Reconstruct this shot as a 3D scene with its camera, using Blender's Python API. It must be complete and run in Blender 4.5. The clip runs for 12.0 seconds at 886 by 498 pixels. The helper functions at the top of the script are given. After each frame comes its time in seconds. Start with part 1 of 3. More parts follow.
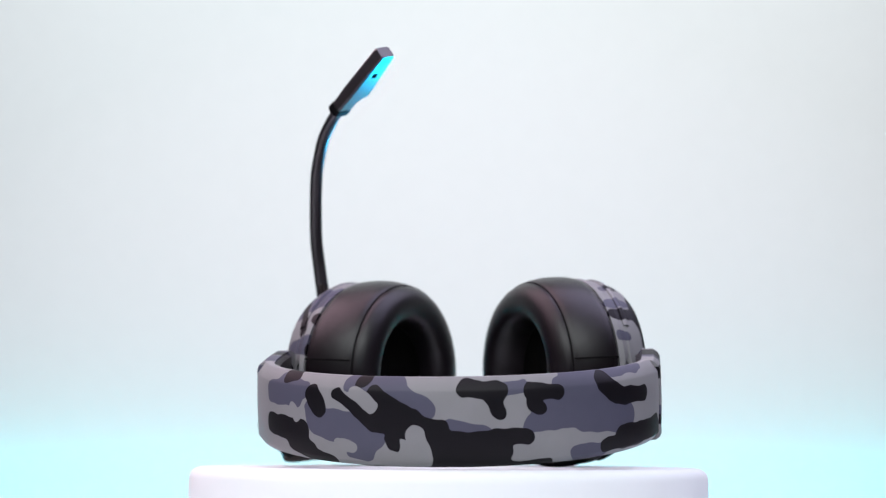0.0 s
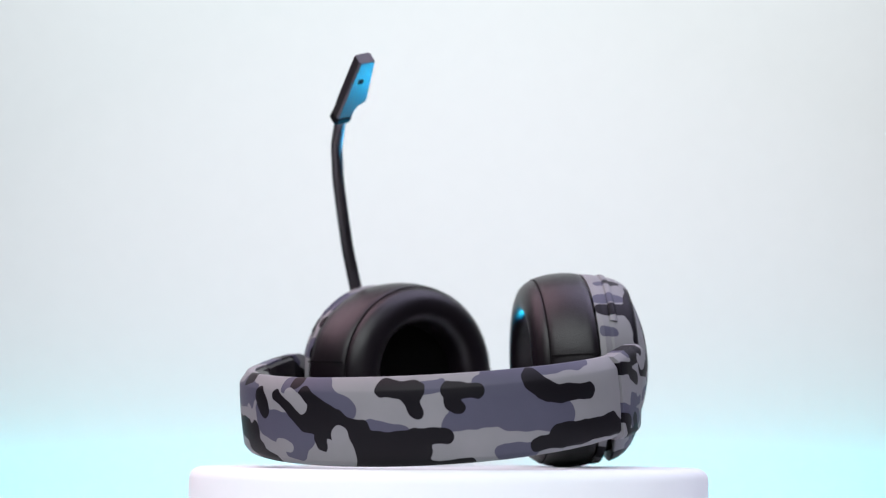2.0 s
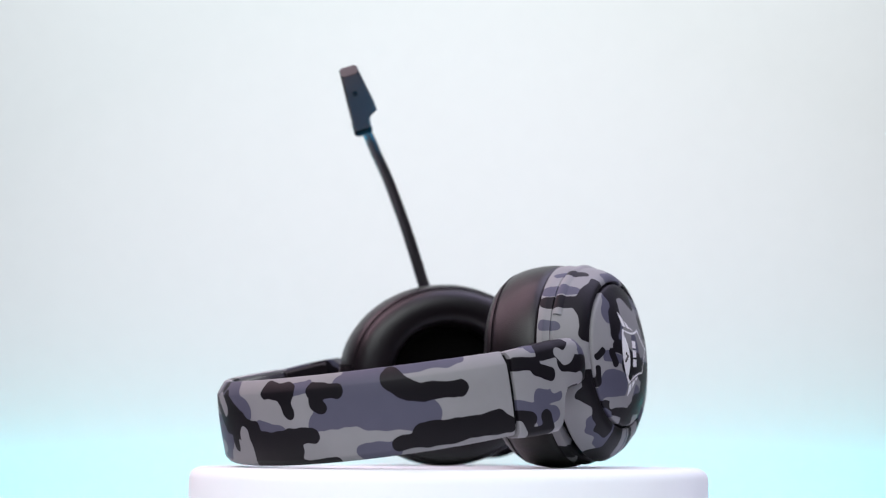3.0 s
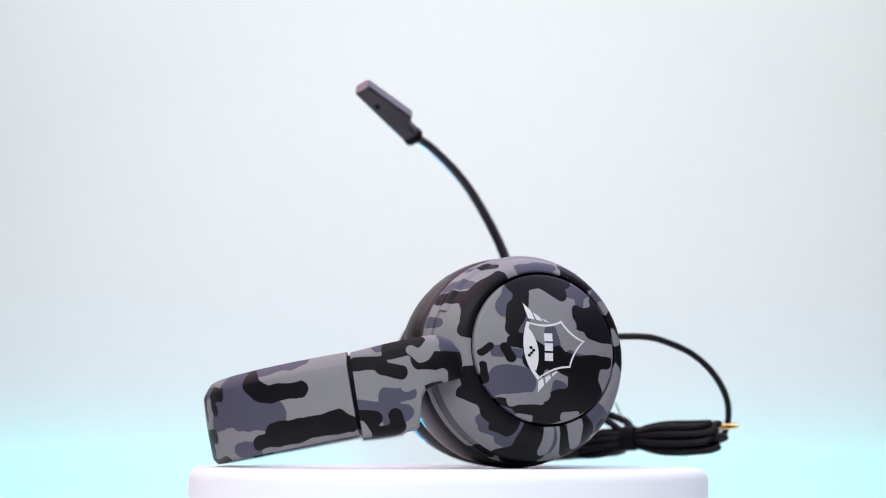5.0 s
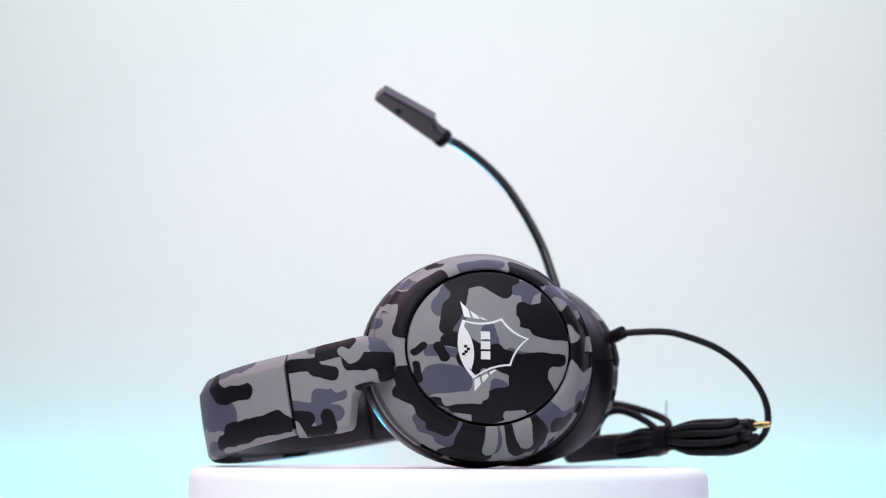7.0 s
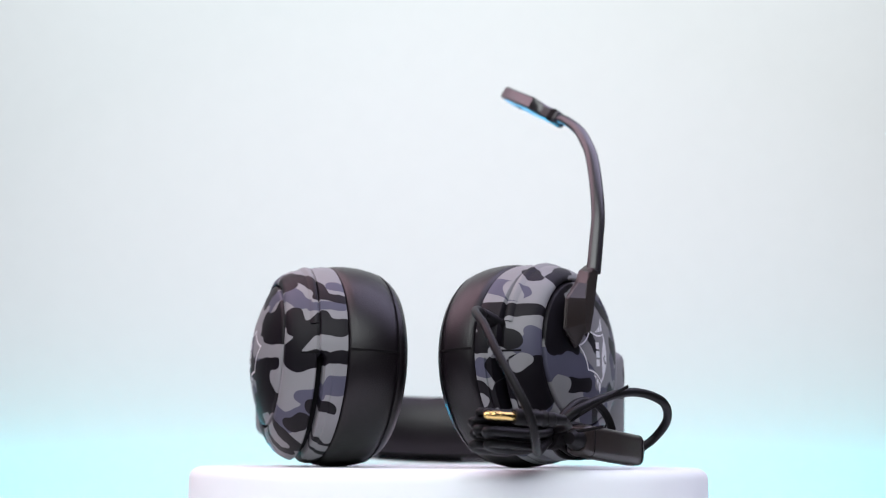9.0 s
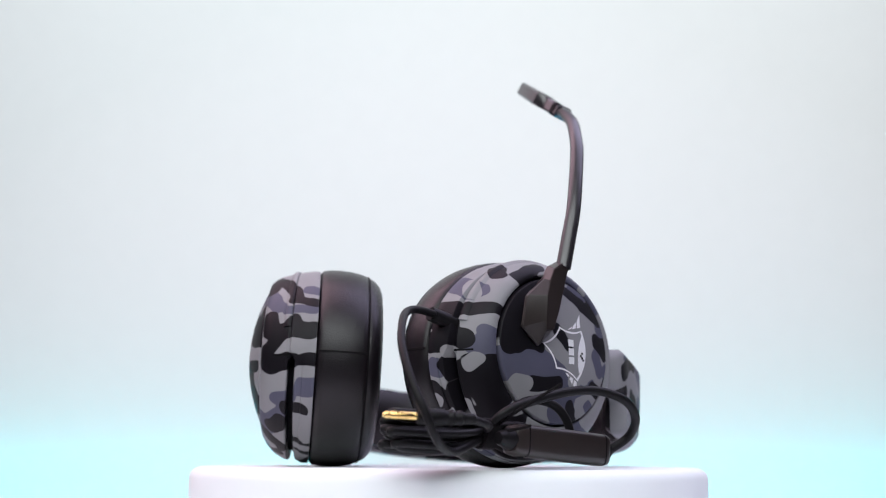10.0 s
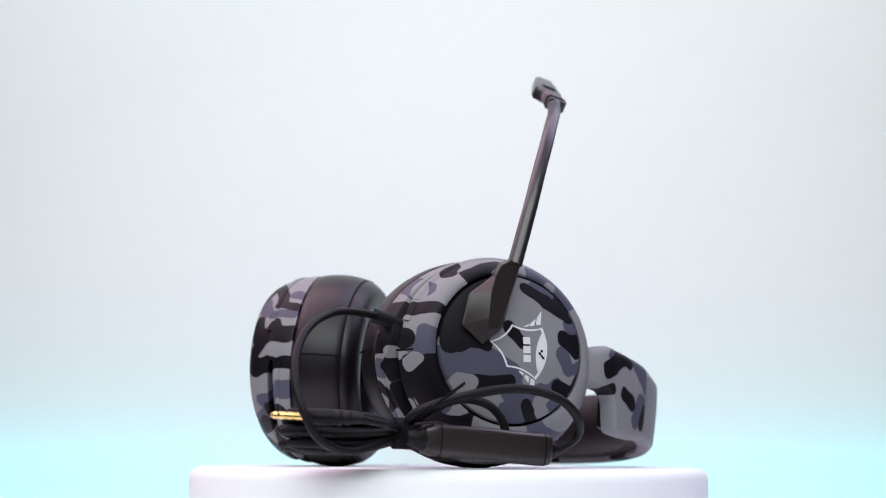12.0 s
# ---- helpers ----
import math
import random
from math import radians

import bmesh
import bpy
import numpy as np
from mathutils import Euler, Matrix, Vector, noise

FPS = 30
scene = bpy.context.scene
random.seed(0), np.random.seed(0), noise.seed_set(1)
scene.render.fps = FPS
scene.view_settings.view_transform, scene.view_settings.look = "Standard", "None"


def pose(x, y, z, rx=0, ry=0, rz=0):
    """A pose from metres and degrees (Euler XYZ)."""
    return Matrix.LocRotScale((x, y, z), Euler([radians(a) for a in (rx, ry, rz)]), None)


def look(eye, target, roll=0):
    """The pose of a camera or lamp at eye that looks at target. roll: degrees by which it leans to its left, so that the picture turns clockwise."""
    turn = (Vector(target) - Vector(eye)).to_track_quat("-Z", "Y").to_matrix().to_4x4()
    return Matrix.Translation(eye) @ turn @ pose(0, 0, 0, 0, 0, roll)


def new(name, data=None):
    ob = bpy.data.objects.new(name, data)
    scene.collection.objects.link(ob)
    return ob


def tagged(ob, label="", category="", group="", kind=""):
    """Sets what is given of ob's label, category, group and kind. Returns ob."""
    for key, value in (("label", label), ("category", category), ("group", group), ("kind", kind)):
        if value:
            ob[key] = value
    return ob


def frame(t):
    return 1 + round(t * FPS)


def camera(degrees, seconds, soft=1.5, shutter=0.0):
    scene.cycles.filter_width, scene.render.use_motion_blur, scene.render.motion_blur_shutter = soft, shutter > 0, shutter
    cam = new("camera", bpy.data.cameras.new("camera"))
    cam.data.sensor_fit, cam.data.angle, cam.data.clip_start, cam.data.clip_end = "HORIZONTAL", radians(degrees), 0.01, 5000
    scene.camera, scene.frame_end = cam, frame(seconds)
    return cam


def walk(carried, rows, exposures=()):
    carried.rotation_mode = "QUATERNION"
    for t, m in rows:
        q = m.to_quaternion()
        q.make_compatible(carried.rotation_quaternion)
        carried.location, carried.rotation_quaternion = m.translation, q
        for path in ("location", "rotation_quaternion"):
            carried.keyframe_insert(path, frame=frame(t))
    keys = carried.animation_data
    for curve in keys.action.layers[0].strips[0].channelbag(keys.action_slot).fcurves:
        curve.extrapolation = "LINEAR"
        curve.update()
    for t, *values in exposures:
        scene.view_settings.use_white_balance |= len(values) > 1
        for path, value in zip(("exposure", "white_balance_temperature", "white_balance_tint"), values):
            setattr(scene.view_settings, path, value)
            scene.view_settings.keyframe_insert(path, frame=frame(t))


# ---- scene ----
cam = camera(34.85, 12.0, soft=1.1)
EYE = pose(0, -0.7765, 0.0068, 90 + 8.18, 0, 0.251) @ pose(0, 0, 0, 0, 0, 0.218)
cam.data.dof.use_dof = True
cam.data.dof.focus_distance = 0.68
cam.data.dof.aperture_fstop = 7.0
walk(cam, [(0.0, EYE), (12.0, EYE)])

# degrees by which the turntable has turned, second by second
TURNS = [(0, 0.00), (0.5, 3.72), (1, 8.06), (1.5, 12.16), (2, 16.41), (2.2, 18.70), (2.5, 27.74), (3, 44.61), (3.5, 60.88), (3.7, 67.30), (3.9, 71.40), (4.5, 75.60), (5.3, 82.29), (5.5, 83.95), (6, 88.47), (6.5, 92.61), (6.7, 94.37), (7.15, 98.60), (7.45, 109.00), (8.3, 149.28), (8.5, 158.14), (9, 180.78), (9.2, 186.60), (9.5, 190.59), (10, 194.94), (10.5, 199.03), (11, 203.44), (11.5, 207.64), (12, 212.10)]
SET = -6.9      # how the headset lies askew on the turntable
MID = 0.0096    # its middle plane, off the turntable's axis

# ---- light ----
world = bpy.data.worlds.new("studio")
scene.world = world
world.use_nodes = True
world.node_tree.nodes["Background"].inputs[0].default_value = (0.9, 0.95, 1.0, 1)
world.node_tree.nodes["Background"].inputs[1].default_value = 0.015


def area_lamp(name, at, to, wide, high, watts, colour):
    data = bpy.data.lights.new(name, "AREA")
    data.shape, data.size, data.size_y, data.energy, data.color = "RECTANGLE", wide, high, watts, colour
    lamp = new(name, data)
    lamp.matrix_world = look(at, to)
    return lamp


area_lamp("softbox_top_left", (-0.50, 0.15, 0.90), (0, 0.0, 0.05), 0.8, 1.0, 8.2, (1.0, 0.69, 0.82))
area_lamp("softbox_top_right", (0.45, 0.15, 0.92), (0, 0.0, 0.05), 0.8, 1.0, 8.2, (0.76, 0.71, 1.0))
area_lamp("softbox_front", (-0.20, -1.00, 0.92), (0, 0.0, 0.03), 1.7, 0.8, 20.0, (0.93, 0.98, 1.0))
area_lamp("led_bar_left", (-0.55, 1.44, -0.14), (-0.55, 1.50, -0.11), 0.8, 0.05, 1.5, (0.0, 0.88, 1.0))
area_lamp("led_bar_right", (0.55, 1.44, -0.14), (0.55, 1.50, -0.11), 0.8, 0.05, 1.5, (0.0, 0.88, 1.0))
# Added lamp, unseen: supplies the cyan reflection on the microphone capsule's underside.
area_lamp("capsule_cyan_fill", (-0.30, 1.17, -0.13), (0.03, 0.03, 0.20), 0.26, 0.08, 0.4, (0.0, 0.52, 1.0)).data.spread = radians(40)
area_lamp("led_panel_right", (0.62, 0.75, -0.30), (-0.03, -0.03, 0.26), 0.12, 0.08, 0.20, (0.0, 0.50, 1.0)).data.spread = radians(10)
data = bpy.data.lights.new("backdrop_spot", "SPOT")
data.energy, data.spot_size, data.spot_blend, data.shadow_soft_size, data.color = 199.0, radians(78), 0.9, 0.15, (0.905, 0.985, 1.0)
spot = new("backdrop_spot", data)
spot.matrix_world = look((0, -0.6, 1.75), (0, 1.5, 0.60))
scene.view_settings.exposure = 0.0


# ---- materials ----
def material(name, colour, rough=0.5, metal=0.0, bump=0.0, scale=900.0, mottle=0.08, spec=0.5):
    """Plain surface with a fine grain, and a faint unevenness of colour and gloss at two sizes."""
    m = bpy.data.materials.new(name)
    m.use_nodes = True
    n, l = m.node_tree.nodes, m.node_tree.links
    b = n["Principled BSDF"]
    b.inputs["Base Color"].default_value = (*colour, 1)
    b.inputs["Roughness"].default_value, b.inputs["Metallic"].default_value = rough, metal
    b.inputs["Specular IOR Level"].default_value = spec
    co = n.new("ShaderNodeTexCoord")
    big = n.new("ShaderNodeTexNoise")
    big.inputs["Scale"].default_value, big.inputs["Detail"].default_value = 45.0, 4.0
    l.new(co.outputs["Object"], big.inputs["Vector"])
    if mottle:
        mix = n.new("ShaderNodeMix")
        mix.data_type = "RGBA"
        mix.inputs[6].default_value = (*[c * (1 - mottle) for c in colour], 1)
        mix.inputs[7].default_value = (*[min(1, c * (1 + mottle)) for c in colour], 1)
        l.new(big.outputs["Fac"], mix.inputs[0])
        l.new(mix.outputs[2], b.inputs["Base Color"])
        ra = n.new("ShaderNodeMapRange")
        ra.inputs[3].default_value, ra.inputs[4].default_value = rough - 0.06, min(1, rough + 0.06)
        l.new(big.outputs["Fac"], ra.inputs[0])
        l.new(ra.outputs[0], b.inputs["Roughness"])
    if bump:
        fine = n.new("ShaderNodeTexNoise")
        fine.inputs["Scale"].default_value, fine.inputs["Detail"].default_value = scale, 3.0
        l.new(co.outputs["Object"], fine.inputs["Vector"])
        bp = n.new("ShaderNodeBump")
        bp.inputs["Strength"].default_value, bp.inputs["Distance"].default_value = bump, 0.0006
        l.new(fine.outputs["Fac"], bp.inputs["Height"])
        l.new(bp.outputs[0], b.inputs["Normal"])
    return m


LIGHT_GREY, BLUE_GREY, BLACK_BROWN = (0.240, 0.236, 0.250), (0.084, 0.083, 0.122), (0.006, 0.005, 0.0075)


# camouflage patches, in millimetres on the printed face: strokes from one point to another, and their half-width
BAND_DARK = [(-48.6, 12.5, -33.5, 2.5, 2.3), (-29.5, 12.0, -10.5, 2.5, 3.6), (-27.6, 2.0, 0.0, -4.5, 5.7), (-0.3, -11.0, 28.3, -12.0, 6.8), (28.5, -6.5, 41.6, -6.5, 3.1), (-14.1, -20.0, 23.0, -19.0, 3.4), (-21.0, -7.5, -20.0, -11.0, 2.3), (-63.5, 11.0, -59.9, 6.0, 4.4), (-98.9, -6.0, -71.9, -7.0, 4.7), (-79.4, -10.5, -65.7, -16.0, 4.2), (-65.7, -17.5, -52.4, -19.0, 2.3), (13.6, 15.5, 29.1, 14.0, 3.6), (25.9, 10.5, 28.7, 5.0, 2.9), (44.7, 13.0, 56.9, 12.0, 3.1), (45.3, 8.0, 48.6, 5.0, 2.3), (83.4, 15.5, 89.5, 10.0, 3.1), (89.5, 8.0, 114.4, 6.5, 2.6), (98.3, -14.0, 135.5, -14.0, 3.6)]
BAND_DARK_EDGE = [(84, 15.5, 92, 9, 3.6), (92, 7, 115, 6, 3.0), (95, -12, 132, -11, 4.0), (84, -15.5, 100, -14, 2.4), (26, -20, 52, -21, 2.4), (-84, 17, -78, 19, 2.6), (-36, 18, -33, 20, 2.2)]
BAND_BLUE_EDGE = [(62, 19.5, 118, 19.5, 2.0), (45, -1, 72, 0, 4.0), (-88, 14, -70, 13, 3.6)]
BAND_BLUE = [(-97.5, 9.5, -75.7, 9.0, 4.7), (-60.9, -0.5, -40.0, -5.0, 6.8), (-40.0, -3.0, -30.2, -6.0, 6.8), (-22.7, 14.0, -5.1, 6.5, 4.2), (6.5, -2.0, 22.1, -5.5, 3.1), (-5.3, -15.5, 1.8, -15.0, 3.6), (51.2, 6.0, 82.4, 4.0, 6.2), (72.7, -1.0, 98.7, -5.0, 5.7), (89.5, 6.0, 98.9, -2.0, 5.7), (67.5, -17.5, 81.6, -17.5, 3.1), (-42.4, 17.5, -18.4, 17.0, 2.9), (58.5, 15.5, 82.6, 13.0, 3.1), (31.2, 14.5, 40.8, 15.5, 2.3), (-64.9, 0.5, -65.5, 4.5, 2.6), (-40.4, -14.0, -32.7, -15.0, 2.6)]
BAND_LIGHT = [(-9.6, -6.0, -7.8, -12.5, 4.4), (-26.8, -17.0, -5.8, -17.0, 2.9), (-39.3, 14.0, -29.7, 7.0, 2.1), (-77.0, 3.5, -74.9, -0.5, 2.1), (-100.2, -15.0, -85.3, -15.5, 3.1), (-48.6, -10.5, -40.4, -12.5, 1.8)]
PLATE_DARK = [(-15.9, 31.2, 13.2, 34.6, 4.3), (0.7, 32.4, 8.5, 27.9, 4.6), (-12.9, 25.6, -17.1, 13.3, 3.7), (-17.8, 18.7, -20, 8.7, 3.2), (17.4, 18, 18.2, 11.9, 3.6), (20.1, 14.7, 41.8, 16.6, 5.9), (32.2, 24.1, 45.9, 24.9, 4.3), (24.3, 8.3, 40.2, 6.2, 3.7), (40.7, 33.8, 44.9, 28.4, 3.5), (21.9, -7.7, 36.7, -5.2, 3.6), (8, -8.2, 27.1, -11.3, 5.4), (17.7, -18.1, 28.1, -22.8, 8), (3.7, -26.7, 18.6, -25.7, 6.2), (-3.5, -34.2, 7.4, -31.6, 3.7), (30.3, -25.2, 38.6, -20.3, 4), (-15.2, 2.8, -6.1, -2.2, 3.4), (-7.5, -6.1, 2.2, -4.6, 4.8), (-12.7, -6.1, -3.3, -11.1, 3.3), (-34.9, -2.5, -30.1, 0, 1.6)]
PLATE_DARK_EDGE = [(-33.9, -8.6, -33.1, -16.1, 1.6), (-24.1, -1.3, -21, -6.2, 1.9), (-15.5, -29.9, -4.2, -30.1, 2.2), (-25.9, -26.2, -18.8, -28.4, 1.6), (-20.3, 2.1, -11.3, 2.2, 2.3)]
PLATE_BLUE = [(-19.3, 26.2, -23, 17.3, 3.3), (14.9, 29, 30.5, 31.1, 3.6), (21.3, 28.8, 20, 23, 2.8), (31.9, 29.8, 37.4, 22.5, 2.2), (-25.5, -16.2, -14.9, -16.9, 6.9), (-27.8, -2.6, -15.3, -3.9, 2.2), (-13.2, 13.3, -16.3, 6.7, 2.9), (11, -4.3, 21.9, -6.6, 2.5), (2.8, -18.5, 6.5, -19.7, 2.5), (17.4, 12.5, 25.6, 12.2, 1.6), (21.9, -25.5, 26.3, -27.3, 3), (-24.9, -29.9, -18.2, -32.6, 2.4), (-30, -21.2, -28.3, -26.1, 1.6), (-0.2, 7, 2.2, -8.4, 3.5)]
PLATE_LIGHT = [(-4.6, 23, 3.9, 18.6, 2.8), (3.9, 18.6, 11.7, 10.2, 3.9), (9.7, 3.5, 17.3, 1.2, 3.4), (17.3, 1.2, 41.7, 0.2, 3.3), (34.3, -13.4, 37.3, -17.2, 3.7), (10.7, -33.6, 18.2, -32.2, 2.2), (-19.1, -26.2, -2.4, -23, 2.8), (-2.5, -13, -1.4, -18.6, 2)]
MIC_DARK = [(34.8, 19.5, 31.5, 3.5, 5), (38.4, 12.7, 36.7, 0.9, 3.3), (27.5, 3.6, 19.4, 1.1, 2.6), (27, 27.9, 24, 14.3, 5.2), (24.2, 32.2, 11.9, 36.7, 2.5), (-6, 30.2, -17.6, 24.7, 2.3), (-18.3, 23.4, -31.2, 17.4, 3.3), (-27.1, 25.6, -39.9, 19.6, 2.8), (-26.6, 5.7, -35.1, 1.1, 3.7), (-33.4, 5.1, -44.3, 7.4, 2.8), (23.3, -17.1, 6.2, -17, 2.7), (-4.4, -27.5, -8.7, -35.8, 2.5), (-21.9, -18.4, -29.6, -20.8, 2.6), (-35.5, -19.1, -37.2, -15, 3.3), (-31, -29.9, -36.5, -27.1, 2.6), (6.6, 10.2, -1.3, 2.5, 2.2)]
MIC_BLUE = [(35.5, -5.6, 22.3, -8, 6.4), (40.6, -3, 36.7, -10.8, 3.6), (19.5, -5.4, 4.9, -14.2, 5.3), (4.4, -20.6, -2.3, -25.6, 5.4), (7.7, -30.9, -0.7, -35.9, 3.5), (-11.9, 30, -27.1, 32.8, 4.3), (-31.5, 13.2, -45.2, 13.1, 3.5), (-25.5, -2.3, -28.9, -8.8, 3.2), (-35.9, -8.4, -43.4, -6.5, 3), (-19.6, -29, -23.9, -32.8, 3.4), (-8.2, -20.3, -21.8, -17.1, 2.1)]
MIC_LIGHT = [(33.3, -16.1, 26, -17.3, 2.5), (-12.8, -30.5, -19, -35.5, 2.4), (0.2, 23.5, -2.7, 16.7, 4.6), (-7.6, -4.6, -14.4, -12.2, 3.9)]
CUP_DARK = [(131, -26.3, 127.8, -13.9, 2.8), (106.1, -19.5, 102.9, -16.2, 2.2), (117.8, -8.8, 131.1, -8.7, 3.9), (145.9, -7.9, 142.2, -7.1, 1.4), (-112.1, -9.2, -103.9, -7.6, 2.6), (-136.9, -11.5, -133.6, -8.7, 2.4), (-97, -20.7, -86.8, -9, 4.6), (-106.7, -29.6, -102, -27.9, 3.8), (63.7, -10.1, 34.4, -23.2, 2.6), (18.6, -23.2, 4.1, -10.5, 2.8), (-93.7, -8.7, -80.4, -14.8, 3.8), (-88.4, -22.1, -61.3, -40, 6.4), (-65.9, -7.6, -64.2, -13.2, 2.5)]
CUP_DARK_BACK = [(131.9, -7.6, 144.7, -7.5, 2.4), (106.3, -8.1, 131.9, -7.6, 2.2), (-145.7, -7.4, -132.6, -7.4, 2.2), (-131.3, -7.4, -116.8, -7.4, 1.8), (56.4, -9.2, 44.8, -10.2, 2.1), (23.3, -10.9, 15.2, -11.9, 3.4), (14.4, -12.8, 13.7, -34.3, 3.4), (5.1, -9.2, -3.8, -9.9, 1.7), (-3.5, -12.8, -0.4, -23.2, 3.5), (-38.2, -14.6, -32.5, -19.5, 3.4), (-48.2, -11.1, -52.2, -17.9, 3.8), (-64.1, -8.3, -61.1, -16.5, 3.1), (31.6, -21.3, 28.4, -35.5, 1.5), (-0.2, -29, 0.3, -36.2, 1.9), (-23.7, -22.7, -23.8, -30.5, 2.9), (-45.8, -28.1, -51.5, -41.2, 5)]
CUP_BLUE = [(142.9, -26.2, 142.5, -21.3, 1.8), (123.6, -26.8, 119.6, -16, 2.4), (-114.5, -10.6, -104.1, -7.1, 3.7), (-91.2, -7.3, -75.3, -10, 3.4), (108.9, -25.5, 105.2, -21.1, 1.4), (93.5, -8, 70.6, -9.1, 1.2), (-119.7, -9.7, -97.9, -9.6, 2.9), (-103.4, -12.5, -89, -10.4, 2.5), (-42.2, -8.3, -34.4, -7.7, 1.6), (39.6, -9, 29, -15.2, 2.6), (38.1, -28.6, 35.8, -38.5, 2.1), (25.4, -19.9, 24.5, -34.2, 1.6), (-19.8, -16.7, -17.4, -24.1, 2.6), (-36.4, -11.8, -25.7, -21.4, 3.2), (-12.4, -29.8, -11.9, -35.6, 3.2), (-44, -9.1, -41.6, -12.5, 2.1)]
CUP_LIGHT = [(-56.1, -8.1, -56, -13.9, 1.6), (-27.9, -27.5, -28.5, -33.9, 1.9), (-37.2, -30.2, -40.1, -33.2, 2.3), (-46.3, -25.7, -48, -33.6, 1.5), (6, -20.2, 5.2, -26.8, 1.2), (-77.8, -10.6, -77.4, -7.8, 3), (-60.3, -7.6, -57.9, -12.2, 2)]
MICCUP_DARK = [(21.5, -34, 20.7, -24.1, 1.4), (20.7, -24.1, 25.4, -8.9, 1.7), (52.9, -19.9, 47.7, -15.6, 2.5), (16.9, -33.3, 13.9, -26.1, 3.1), (5.6, -31.7, 7.3, -18.5, 3.2), (-6.8, -15.1, -24.3, -10.6, 5), (-4.8, -24.2, -13, -17.7, 3), (-14.4, -33.3, -19.1, -31.8, 2.9), (-33.8, -25.5, -46.4, -22.2, 3.5), (-15.6, -23.8, -26.6, -23.2, 2.3), (-32, -17.9, -46.8, -13.5, 4.9), (52.4, -8.5, 74, -11, 1.4), (117.9, -13.5, 139.5, -23.2, 1.2), (-3.1, -7.4, -16.2, -7.1, 1.2), (-15.1, -11, -26.8, -9.3, 3.5), (132.8, -31.3, 130.3, -35.6, 2.2), (149.2, -33.1, 147, -35.4, 2.5)]
MICCUP_BLUE = [(35.6, -33.4, 31.4, -20.7, 2.8), (4.2, -13.4, -0.3, -8.8, 3), (-4.7, -30.7, -5.6, -28, 2.2), (-25.5, -10.8, -31.3, -10.4, 2.1), (-39.1, -29.7, -50.6, -27.4, 2.9), (-23.1, -34, -24.4, -32.6, 1.3), (94.6, -9.4, 110.2, -13.5, 2.7), (11.8, -9.2, 6.2, -7.5, 2.2), (37.7, -33.9, 34.9, -16.9, 1.9), (-94.6, -7.3, -113.7, -20.3, 3.3), (119.6, -13.5, 113.9, -28, 8.4), (147.3, -15.3, 146.9, -29.4, 2.5)]
MICCUP_LIGHT = [(35.7, -22, 31.4, -19.9, 2.3), (1.4, -23.8, 0.1, -22, 1.3), (-4.7, -15.8, -2.5, -12.8, 1.8), (-22.8, -22.7, -30.6, -22.8, 1.2), (-44.6, -28.7, -40.3, -26.4, 1.6), (-17.4, -33.7, -18.1, -33.2, 1.2)]
ARM_DARK = [(-50.7, 48.5, -39.6, 48.9, 2.2), (-38.2, 46, -29.4, 44.5, 2.2), (-34.5, 55.1, -22, 57.8, 3.5), (-20.6, 50.6, -4, 50, 3.4), (-4.1, 44.7, -3.4, 37.4, 2.6), (-49.9, 23.3, -41.1, 23.4, 2.5), (-31.6, 24.8, -29.6, 19.5, 2.4), (-43.3, 16.3, -32.5, 17.1, 1.9), (-14.7, 38.9, -5.7, 35.5, 2.4)]
ARM_BLUE = [(-9.5, 59.8, -3.3, 49, 3), (-36.8, 33.5, -25.1, 35, 2.2), (-48.9, 27.1, -28.1, 25.4, 3.6), (-34.6, 30, -33.6, 19.4, 2.2), (-41, 56.6, -35.2, 57.4, 1.8), (-1.8, 46.6, 1.2, 35.7, 2.2)]
ARM_LIGHT = [(-19, 53.3, -15.3, 58.9, 2.3), (-25, 54.9, -20.5, 52, 1.2), (-27.3, 38.6, -10.1, 44.1, 1.7), (-48.2, 19.2, -45.1, 15.7, 1.8)]
MICARM_DARK = [(-13.3, 50.2, -30.4, 58.1, 4.4), (-24.7, 57.8, -34.1, 54.3, 3.3), (-27.9, 38.8, -35.4, 33, 3.3), (-11.2, 39.2, -16.8, 40.4, 2.7), (-44.8, 22, -49, 30.3, 2.6)]
MICARM_BLUE = [(-41.9, 56.7, -53.3, 42.8, 5.7), (-37.8, 23.9, -45.1, 34.3, 3.9), (-17.2, 57.4, -24.7, 60.3, 2.8)]
MICARM_LIGHT = [(-30.1, 48, -37.6, 42.2, 3.9), (-29.5, 27.8, -31.2, 19.8, 3.9)]


